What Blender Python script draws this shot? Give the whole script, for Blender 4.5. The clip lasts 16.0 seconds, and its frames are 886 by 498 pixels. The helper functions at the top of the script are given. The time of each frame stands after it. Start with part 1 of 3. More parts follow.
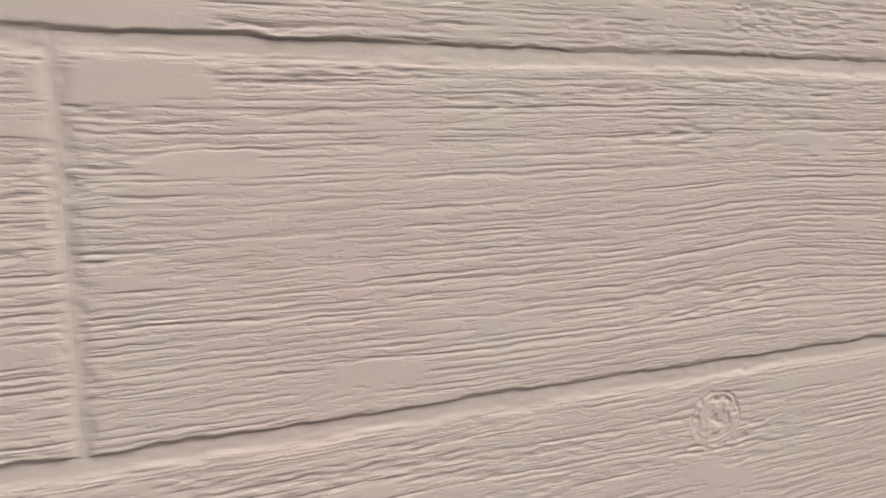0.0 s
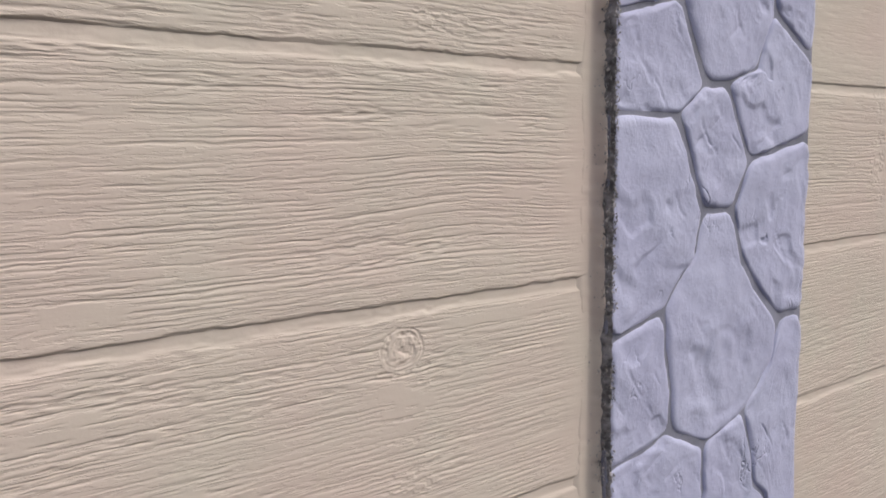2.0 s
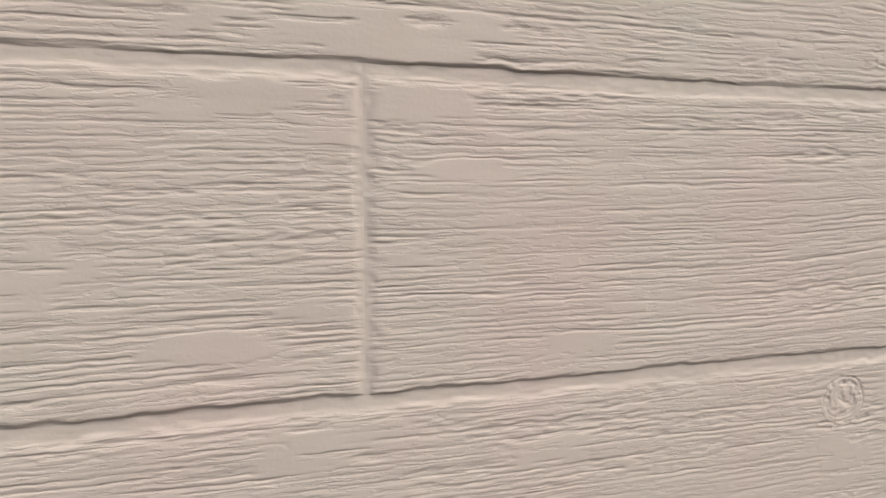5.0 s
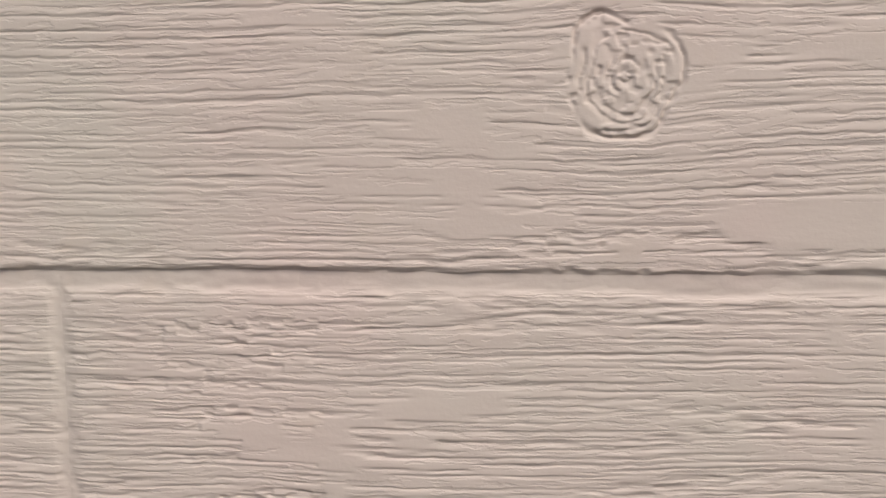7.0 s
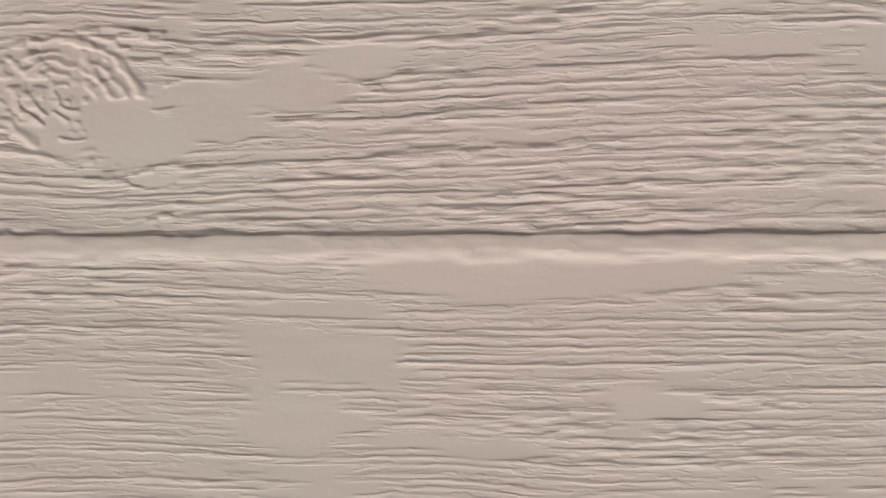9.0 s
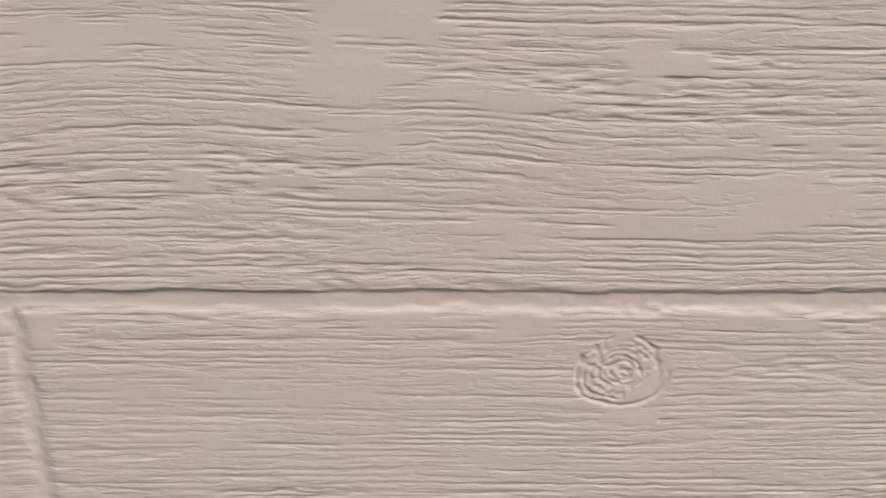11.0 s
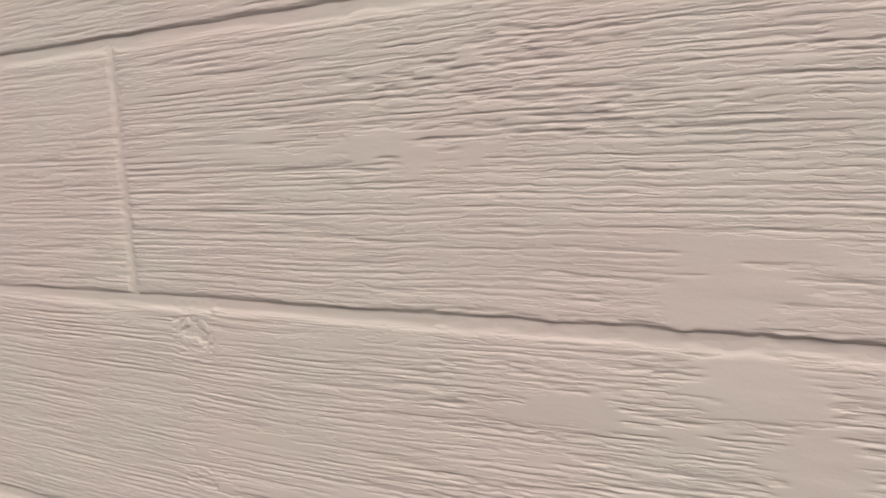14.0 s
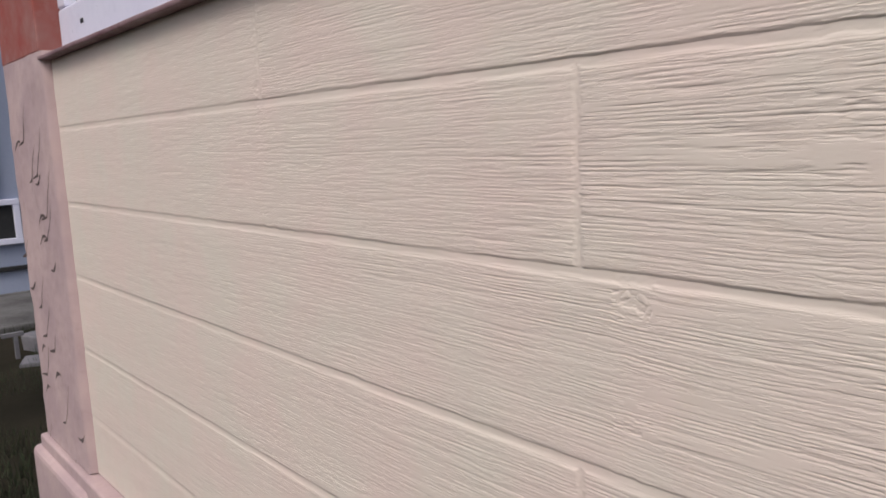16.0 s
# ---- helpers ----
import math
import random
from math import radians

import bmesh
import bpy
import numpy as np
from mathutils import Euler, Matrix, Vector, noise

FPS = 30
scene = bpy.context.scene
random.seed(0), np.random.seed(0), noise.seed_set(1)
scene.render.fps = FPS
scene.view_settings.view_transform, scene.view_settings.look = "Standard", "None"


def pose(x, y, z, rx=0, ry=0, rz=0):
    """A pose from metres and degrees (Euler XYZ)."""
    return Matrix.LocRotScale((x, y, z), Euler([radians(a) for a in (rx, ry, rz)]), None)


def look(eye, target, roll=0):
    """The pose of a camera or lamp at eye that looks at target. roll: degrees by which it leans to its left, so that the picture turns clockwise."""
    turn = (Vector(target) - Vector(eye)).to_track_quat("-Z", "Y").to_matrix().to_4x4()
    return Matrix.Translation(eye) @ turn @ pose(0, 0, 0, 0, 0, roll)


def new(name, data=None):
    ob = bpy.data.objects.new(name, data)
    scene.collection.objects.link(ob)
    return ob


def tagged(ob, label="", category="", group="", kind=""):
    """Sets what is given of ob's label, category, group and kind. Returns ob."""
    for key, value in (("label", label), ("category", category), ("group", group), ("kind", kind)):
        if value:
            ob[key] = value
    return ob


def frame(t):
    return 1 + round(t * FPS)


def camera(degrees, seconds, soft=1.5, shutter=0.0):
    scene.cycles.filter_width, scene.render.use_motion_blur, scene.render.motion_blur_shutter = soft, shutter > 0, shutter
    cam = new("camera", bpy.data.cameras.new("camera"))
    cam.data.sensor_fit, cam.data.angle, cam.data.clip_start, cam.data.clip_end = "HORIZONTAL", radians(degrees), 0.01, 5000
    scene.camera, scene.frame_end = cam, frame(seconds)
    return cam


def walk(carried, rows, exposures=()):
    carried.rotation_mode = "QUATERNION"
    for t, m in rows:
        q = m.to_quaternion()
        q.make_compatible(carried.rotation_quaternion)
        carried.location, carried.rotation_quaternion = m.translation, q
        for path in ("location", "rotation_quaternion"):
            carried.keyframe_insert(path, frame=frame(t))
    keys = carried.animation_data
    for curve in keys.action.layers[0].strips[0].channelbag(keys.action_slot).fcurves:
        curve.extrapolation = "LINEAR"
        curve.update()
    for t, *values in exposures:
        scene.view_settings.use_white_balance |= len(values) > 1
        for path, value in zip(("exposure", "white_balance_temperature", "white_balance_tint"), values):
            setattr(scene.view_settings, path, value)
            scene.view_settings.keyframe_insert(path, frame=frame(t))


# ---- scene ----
cam = camera(62.86, 16.0, soft=1.75)

# seconds, eye, then yaw to the left, pitch up and roll in degrees
PATH = [
    (0, 0.0377, -0.3379, 0.7513, -21.17, -5.04, -2.08),
    (0.5, 0.0631, -0.3599, 0.7427, -24.38, -4.03, -1.88),
    (1, 0.0823, -0.3872, 0.7500, -28.24, -5.54, -1.02),
    (1.5, 0.0752, -0.4164, 0.7475, -31.07, -6.72, -0.79),
    (2, 0.0761, -0.4440, 0.7450, -34.17, -7.20, -0.89),
    (2.5, 0.0771, -0.4689, 0.7487, -37.43, -6.78, -0.33),
    (3, 0.0789, -0.4911, 0.7646, -39.40, -5.20, 0.24),
    (3.5, 0.0706, -0.5129, 0.7747, -38.68, -4.08, -0.70),
    (4, 0.0367, -0.4700, 0.7577, -33.37, -5.65, -0.32),
    (4.2, 0.0224, -0.4555, 0.7670, -32.05, -6.12, 0.57),
    (4.5, -0.0143, -0.4331, 0.7565, -27.41, -5.26, 0.29),
    (4.7, -0.0403, -0.4122, 0.7549, -23.69, -4.40, -0.10),
    (6.8, -0.4224, -0.3145, 0.6824, 3.91, -5.74, -0.07),
    (7, -0.4602, -0.3142, 0.6801, 4.92, -5.34, -0.24),
    (7.5, -0.5418, -0.3110, 0.6632, 4.20, -6.03, 0.37),
    (7.8, -0.5104, -0.2874, 0.6280, 6.40, -10.88, -1.17),
    (8, -0.4972, -0.2787, 0.5929, 2.15, -9.72, -1.99),
    (8.5, -0.4710, -0.2739, 0.5560, 0.30, -9.76, -1.55),
    (9, -0.4472, -0.2842, 0.5074, -1.86, -10.45, 0.13),
    (9.2, -0.4271, -0.2864, 0.4931, -3.63, -10.40, -0.60),
    (11.3, -0.4738, -0.3571, 0.3682, 0.12, -12.05, 0.56),
    (11.5, -0.5025, -0.3494, 0.3829, 0.61, -11.18, 1.14),
    (11.7, -0.5149, -0.3348, 0.4150, 2.85, -13.24, 1.01),
    (12, -0.5530, -0.2905, 0.5049, 3.62, -22.22, 0.59),
    (12.5, -0.5917, -0.2872, 0.5571, 8.94, -16.12, 1.35),
    (13, -0.6632, -0.3068, 0.6209, 11.63, -11.17, 1.17),
    (13.2, -0.6937, -0.3133, 0.6594, 13.64, -12.61, -0.19),
    (13.5, -0.7330, -0.3361, 0.6796, 18.03, -10.72, -0.36),
    (14, -0.7512, -0.3598, 0.7321, 26.78, -7.60, -2.50),
    (14.5, -0.7780, -0.4080, 0.7580, 32.25, -7.67, -2.25),
    (15, -0.7893, -0.4439, 0.7464, 39.92, -7.26, -2.35),
    (15.5, -0.7973, -0.4918, 0.7631, 45.63, -7.37, -2.37),
    (16, -0.7973, -0.5060, 0.7558, 48.04, -8.56, -2.19),
]


def aim(x, y, z, yaw, pitch, roll):
    ahead = Vector((-math.sin(radians(yaw)) * math.cos(radians(pitch)), math.cos(radians(yaw)) * math.cos(radians(pitch)), math.sin(radians(pitch))))
    eye = Vector((x, y, z))
    return look(eye, eye + ahead, roll)


# seconds, stops, kelvin, tint
EXPOSURES = [
    (0.0, -0.24, 6500, 9), (1.2, -0.24, 6450, 9), (2.0, -0.23, 6400, 6), (3.0, -0.17, 6270, 5), (3.5, -0.17, 6260, 5), (4.0, -0.19, 6280, 5), (4.5, -0.18, 6370, 3),
    (4.7, -0.18, 6400, 4), (7.0, -0.21, 6470, 9), (8.5, -0.29, 6450, 9), (9.2, -0.28, 6450, 9), (11.5, -0.23, 6430, 9), (12.5, -0.20, 6430, 8), (13.5, -0.16, 6420, 8),
    (14.5, -0.16, 6380, 8), (15.3, -0.14, 6350, 8), (16.0, -0.07, 6290, 9),
]
walk(cam, [(row[0], aim(*row[1:])) for row in PATH], EXPOSURES)

# ---- light: a bright hazy sky and a wide soft sun, high, from the front and the right ----
SUN_ELEVATION, SUN_AZIMUTH = 53.0, 32.0
world = bpy.data.worlds.new("sky")
scene.world = world
world.use_nodes = True
sky_nodes = world.node_tree.nodes
sky_tex = sky_nodes.new("ShaderNodeTexSky")
sky_tex.sky_type = "NISHITA"
sky_tex.sun_disc = False
sky_tex.sun_elevation = radians(SUN_ELEVATION)
sky_tex.sun_rotation = radians(180 - SUN_AZIMUTH)
sky_tex.dust_density = 6.0
sky_tex.air_density = 1.0
world.node_tree.links.new(sky_tex.outputs[0], sky_nodes["Background"].inputs[0])
sky_nodes["Background"].inputs[1].default_value = 0.15
sun_data = bpy.data.lights.new("sun", "SUN")
sun_data.energy, sun_data.angle, sun_data.color = 1.55, radians(24), (1.0, 0.965, 0.93)
sun = new("sun", sun_data)
e, a = radians(SUN_ELEVATION), radians(SUN_AZIMUTH)
sun.matrix_world = look((4 * math.sin(a) * math.cos(e), -4 * math.cos(a) * math.cos(e), 4 * math.sin(e)), (0, 0, 0))


# ---- materials ----
def shader(name, rough=0.6, metal=0.0, spec=0.4):
    m = bpy.data.materials.new(name)
    m.use_nodes = True
    b = m.node_tree.nodes["Principled BSDF"]
    b.inputs["Roughness"].default_value = rough
    b.inputs["Metallic"].default_value = metal
    b.inputs["Specular IOR Level"].default_value = spec
    return m, m.node_tree.nodes, m.node_tree.links, b


def coords(nodes, links, scale=(1, 1, 1)):
    geo = nodes.new("ShaderNodeNewGeometry")
    mp = nodes.new("ShaderNodeMapping")
    mp.inputs["Scale"].default_value = scale
    links.new(geo.outputs["Position"], mp.inputs["Vector"])
    return mp.outputs["Vector"]


def noise_tex(nodes, links, vec, scale, detail=4.0, rough=0.55):
    n = nodes.new("ShaderNodeTexNoise")
    n.inputs["Scale"].default_value, n.inputs["Detail"].default_value, n.inputs["Roughness"].default_value = scale, detail, rough
    links.new(vec, n.inputs["Vector"])
    return n.outputs["Fac"]


def ramp(nodes, links, fac, stops):
    r = nodes.new("ShaderNodeValToRGB")
    el = r.color_ramp.elements
    while len(el) < len(stops):
        el.new(0.5)
    for s, (p, c) in zip(el, stops):
        s.position, s.color = p, (*c, 1.0)
    links.new(fac, r.inputs[0])
    return r.outputs[0]


def mixed(nodes, links, fac, c1, c2, mode="MIX"):
    x = nodes.new("ShaderNodeMix")
    x.data_type, x.blend_type = "RGBA", mode
    for v, sock in ((fac, x.inputs[0]), (c1, x.inputs[6]), (c2, x.inputs[7])):
        if hasattr(v, "is_linked"):
            links.new(v, sock)
        elif isinstance(v, tuple):
            sock.default_value = (*v, 1.0)
        else:
            sock.default_value = v
    return x.outputs[2]


def bumped(nodes, links, b, height, strength, distance, after=None):
    bp = nodes.new("ShaderNodeBump")
    bp.inputs["Strength"].default_value, bp.inputs["Distance"].default_value = strength, distance
    links.new(height, bp.inputs["Height"])
    if after:
        links.new(after, bp.inputs["Normal"])
    links.new(bp.outputs[0], b.inputs["Normal"])
    return bp.outputs[0]


def paint(name, base, alt, spot, rough=0.62, streak=(9, 9, 260), bump=0.35, grit=700, blotch=2.6, fleck=42.0, deep=0.25):
    """Brushed masonry paint: broad blotches, fine streaks and gritty relief."""
    m, n, l, b = shader(name, rough)
    plain = coords(n, l)
    broad = noise_tex(n, l, plain, blotch, 3.0)
    colour = ramp(n, l, broad, [(0.35, base), (0.68, alt)])
    fine = noise_tex(n, l, plain, fleck, 4.0, 0.65)
    mask = ramp(n, l, fine, [(0.56, (0, 0, 0)), (0.78, (0.5, 0.5, 0.5))])
    colour = mixed(n, l, mask, colour, spot)
    l.new(colour, b.inputs["Base Color"])
    first = bumped(n, l, b, noise_tex(n, l, coords(n, l, streak), 1.0, 5.0, 0.6), bump, 0.0012)
    bumped(n, l, b, noise_tex(n, l, plain, grit, 3.0, 0.6), deep, 0.0004, first)
    rr = ramp(n, l, fine, [(0.3, (rough - 0.08,) * 3), (0.7, (rough + 0.12,) * 3)])
    l.new(rr, b.inputs["Roughness"])
    return m


def moulded_paint():
    """Cream masonry paint on the moulded boards; fine grain lines follow each board's own figure."""
    m = paint("cream_paint", (0.622, 0.516, 0.466), (0.596, 0.537, 0.472), (0.596, 0.505, 0.424), 0.66, (30, 30, 110), 0.2, 420, 6.5, 30.0, 0.2)
    n, l = m.node_tree.nodes, m.node_tree.links
    b = n["Principled BSDF"]
    lines, amount = n.new("ShaderNodeAttribute"), n.new("ShaderNodeAttribute")
    lines.attribute_name, amount.attribute_name = "figure", "grain"
    geo, split = n.new("ShaderNodeNewGeometry"), n.new("ShaderNodeSeparateXYZ")
    l.new(geo.outputs["Position"], split.inputs[0])

    def calc(kind, p, q):
        node = n.new("ShaderNodeMath")
        node.operation = kind
        for v, sock in ((p, node.inputs[0]), (q, node.inputs[1])):
            if hasattr(v, "is_linked"):
                l.new(v, sock)
            else:
                sock.default_value = v
        return node.outputs[0]

    jitter = calc("MULTIPLY", calc("SUBTRACT", noise_tex(n, l, coords(n, l), 480.0, 3.0), 0.5), 0.0014)
    height = calc("ADD", lines.outputs["Fac"], jitter)

    def cuts_of(per_x, per_z, lo, hi, shift):
        join = n.new("ShaderNodeCombineXYZ")
        l.new(calc("MULTIPLY", split.outputs["X"], per_x), join.inputs[0])
        l.new(calc("MULTIPLY", height, per_z), join.inputs[2])
        join.inputs[1].default_value = shift
        return ramp(n, l, noise_tex(n, l, join.outputs[0], 1.0, 2.0, 0.5), [(lo, (0, 0, 0)), (hi, (1, 1, 1))])

    short = calc("MULTIPLY", cuts_of(85.0, 430.0, 0.53, 0.62, 0.0), 0.7)
    long = cuts_of(20.0, 350.0, 0.545, 0.63, 7.0)
    cuts = calc("MAXIMUM", short, long)
    mul = n.new("ShaderNodeMath")
    mul.operation = "MULTIPLY"
    l.new(cuts, mul.inputs[0])
    l.new(amount.outputs["Fac"], mul.inputs[1])
    before = b.inputs["Normal"].links[0].from_socket
    bp = n.new("ShaderNodeBump")
    bp.invert = True
    bp.inputs["Strength"].default_value, bp.inputs["Distance"].default_value = 1.0, 0.00030
    l.new(mul.outputs[0], bp.inputs["Height"])
    l.new(before, bp.inputs["Normal"])
    l.new(bp.outputs[0], b.inputs["Normal"])
    return m


CREAM = moulded_paint()
LAVENDER = paint("lavender_stone_paint", (0.442, 0.446, 0.628), (0.485, 0.495, 0.675), (0.40, 0.402, 0.56), 0.68, (60, 60, 60), 0.8, 420, 11.0, 60.0, 0.7)


def roughened(m):
    """Sandy grit and short sharp cracks pressed into the painted stones."""
    n, l = m.node_tree.nodes, m.node_tree.links
    b = n["Principled BSDF"]
    grit = noise_tex(n, l, coords(n, l), 150.0, 6.0, 0.62)
    line = ramp(n, l, noise_tex(n, l, coords(n, l, (1.0, 1.0, 0.7)), 21.0, 4.0, 0.6), [(0.478, (0, 0, 0)), (0.5, (1, 1, 1)), (0.522, (0, 0, 0))])
    where = ramp(n, l, noise_tex(n, l, coords(n, l), 13.0, 2.0), [(0.60, (0, 0, 0)), (0.70, (1, 1, 1))])
    crack = mixed(n, l, 1.0, line, where, "MULTIPLY")
    before = b.inputs["Normal"].links[0].from_socket
    first = n.new("ShaderNodeBump")
    first.inputs["Strength"].default_value, first.inputs["Distance"].default_value = 0.8, 0.0008
    l.new(grit, first.inputs["Height"])
    l.new(before, first.inputs["Normal"])
    second = n.new("ShaderNodeBump")
    second.invert = True
    second.inputs["Strength"].default_value, second.inputs["Distance"].default_value = 1.0, 0.0012
    l.new(crack, second.inputs["Height"])
    l.new(first.outputs[0], second.inputs["Normal"])
    l.new(second.outputs[0], b.inputs["Normal"])


roughened(LAVENDER)
MORTAR = paint("dark_joint_paint", (0.19, 0.19, 0.24), (0.30, 0.30, 0.39), (0.15, 0.15, 0.19), 0.7, (90, 90, 90), 0.8, 350, 22.0, 90.0, 0.6)
TAR = paint("dark_bare_edge", (0.115, 0.11, 0.115), (0.37, 0.345, 0.36), (0.66, 0.58, 0.52), 0.85, (150, 150, 150), 0.9, 400, 110.0, 130.0)
MAUVE = paint("mauve_bare_render", (0.36, 0.268, 0.278), (0.43, 0.325, 0.32), (0.31, 0.225, 0.225), 0.8, (40, 40, 40), 0.8, 300, 7.0, 30.0, 0.6)
# near-black colour for the shade inside the carved marks
CRACK_SHADE = paint("carved_line_shade", (0.07, 0.05, 0.05), (0.11, 0.08, 0.08), (0.05, 0.04, 0.04), 0.85)
RED = paint("red_wall_paint", (0.25, 0.055, 0.042), (0.27, 0.13, 0.12), (0.32, 0.19, 0.185), 0.75, (30, 30, 30), 0.6, 300, 9.0, 26.0, 0.5)
SILL = paint("oxblood_sill_paint", (0.17, 0.085, 0.095), (0.25, 0.165, 0.175), (0.08, 0.05, 0.055), 0.55, (20, 60, 60), 0.4, 400, 12.0)
PVC = paint("white_window_plastic", (0.60, 0.60, 0.73), (0.63, 0.63, 0.75), (0.55, 0.55, 0.66), 0.35, (20, 20, 20), 0.05, 300, 5.0)
GREYFRAME = paint("grey_blue_plastic", (0.33, 0.35, 0.43), (0.36, 0.38, 0.46), (0.28, 0.30, 0.38), 0.35, (20, 20, 20), 0.05, 300, 5.0)
# gasket colour with the shade beside the mullion mixed in
SHADED = paint("shaded_blue_grey_gasket", (0.14, 0.155, 0.21), (0.17, 0.185, 0.24), (0.11, 0.12, 0.16), 0.5)
DARK = paint("dark_rubber", (0.012, 0.012, 0.013), (0.02, 0.02, 0.022), (0.03, 0.03, 0.03), 0.7)
CLOTH = paint("white_curtain", (0.88, 0.88, 0.92), (0.90, 0.90, 0.93), (0.84, 0.84, 0.88), 0.9, (300, 300, 8), 0.3, 900, 3.0)
# dark mortar of the stub, also the painted shade under the right sill
MORTAR_SHADE = paint("dark_mortar_and_sill_shade", (0.115, 0.112, 0.115), (0.17, 0.165, 0.16), (0.08, 0.08, 0.085), 0.9, (60, 60, 60), 0.8, 300, 20.0)
RENDER_WALL = paint("rough_plaster", (0.40, 0.36, 0.33), (0.45, 0.41, 0.37), (0.34, 0.31, 0.29), 0.8)
BLUEWALL = paint("pale_blue_wall", (0.24, 0.27, 0.37), (0.28, 0.31, 0.41), (0.20, 0.23, 0.32), 0.7, (2, 2, 30), 0.3, 60, 0.8)
PALE = paint("pale_concrete", (0.115, 0.11, 0.125), (0.16, 0.155, 0.17), (0.08, 0.08, 0.085), 0.85, (25, 25, 25), 0.6, 160, 8.0)
SLATE = paint("dark_slate", (0.03, 0.034, 0.05), (0.05, 0.055, 0.075), (0.02, 0.022, 0.03), 0.6, (20, 20, 90), 0.6, 200, 8.0)
CONCRETE = paint("grey_concrete", (0.055, 0.052, 0.052), (0.13, 0.125, 0.125), (0.035, 0.035, 0.034), 0.85, (25, 25, 25), 0.8, 160, 3.0)
SOIL = paint("dark_soil", (0.013, 0.012, 0.009), (0.028, 0.024, 0.018), (0.014, 0.02, 0.008), 0.95, (12, 12, 12), 1.0, 60, 1.4)
SOIL.node_tree.nodes["Principled BSDF"].inputs["Specular IOR Level"].default_value = 0.03
GRASS = paint("grass_blades", (0.014, 0.022, 0.008), (0.025, 0.036, 0.013), (0.04, 0.04, 0.02), 0.7)


def glass_material():
    m, n, l, b = shader("window_glass", 0.02, 0.0, 0.5)
    b.inputs["Transmission Weight"].default_value = 1.0
    b.inputs["IOR"].default_value = 1.5
    return m


GLASS = glass_material()


# ---- mesh helpers ----
def mesh_object(name, data, material, parent=None, label=""):
    ob = new(name, data)
    data.materials.append(material)
    ob.parent = parent
    if label:
        tagged(ob, label)
    return ob


def part(name, bm, material, parent=None, label=""):
    data = bpy.data.meshes.new(name)
    bm.to_mesh(data)
    bm.free()
    return mesh_object(name, data, material, parent, label)


def box(x0, x1, y0, y1, z0, z1, bevel=0.0, segments=2):
    bm = bmesh.new()
    bmesh.ops.create_cube(bm, size=1.0)
    bmesh.ops.scale(bm, vec=(x1 - x0, y1 - y0, z1 - z0), verts=bm.verts)
    bmesh.ops.translate(bm, vec=((x0 + x1) / 2, (y0 + y1) / 2, (z0 + z1) / 2), verts=bm.verts)
    if bevel:
        bmesh.ops.bevel(bm, geom=bm.edges[:], offset=bevel, segments=segments, affect="EDGES", profile=0.5)
    return bm


def grid_mesh(name, px, py, pz, smooth=True):
    """A mesh from arrays of places, rows by columns."""
    nz, nx = px.shape
    co = np.stack([px, py, pz], -1).reshape(-1, 3).astype(np.float32)
    i = (np.arange(nz - 1)[:, None] * nx + np.arange(nx - 1)[None]).ravel()
    faces = np.stack([i, i + 1, i + nx + 1, i + nx], -1).astype(np.int32)
    data = bpy.data.meshes.new(name)
    data.vertices.add(len(co))
    data.vertices.foreach_set("co", co.ravel())
    data.loops.add(faces.size)
    data.loops.foreach_set("vertex_index", faces.ravel())
    data.polygons.add(len(faces))
    data.polygons.foreach_set("loop_start", np.arange(0, faces.size, 4, dtype=np.int32))
    data.polygons.foreach_set("use_smooth", np.full(len(faces), smooth))
    data.update(calc_edges=True)
    return data


TABLE = np.random.RandomState(7).rand(512, 512)


def vn(u, v, seed=0):
    """Smooth value noise, 0 to 1."""
    u, v = u + 17.31 * seed, v + 41.77 * seed
    iu, iv = np.floor(u).astype(int), np.floor(v).astype(int)
    fu, fv = u - iu, v - iv
    fu, fv = fu * fu * (3 - 2 * fu), fv * fv * (3 - 2 * fv)
    a0, a1 = TABLE[iv % 512, iu % 512], TABLE[iv % 512, (iu + 1) % 512]
    b0, b1 = TABLE[(iv + 1) % 512, iu % 512], TABLE[(iv + 1) % 512, (iu + 1) % 512]
    return (a0 * (1 - fu) + a1 * fu) * (1 - fv) + (b0 * (1 - fu) + b1 * fu) * fv


def step(lo, hi, v):
    s = np.clip((v - lo) / (hi - lo), 0, 1)
    return s * s * (3 - 2 * s)


# knots pressed into the boards: x, z, half width, half height
KNOTS = [
    (-0.411, 0.724, 0.026, 0.027), (-0.579, 0.513, 0.029, 0.025), (-0.360, 0.232, 0.025, 0.020), (-1.127, 0.614, 0.017, 0.015),
    (0.342, 0.606, 0.019, 0.017), (0.376, 0.912, 0.020, 0.018), (1.040, 0.727, 0.022, 0.022), (-1.735, 0.838, 0.013, 0.012), (1.66, 0.42, 0.022, 0.02),
]
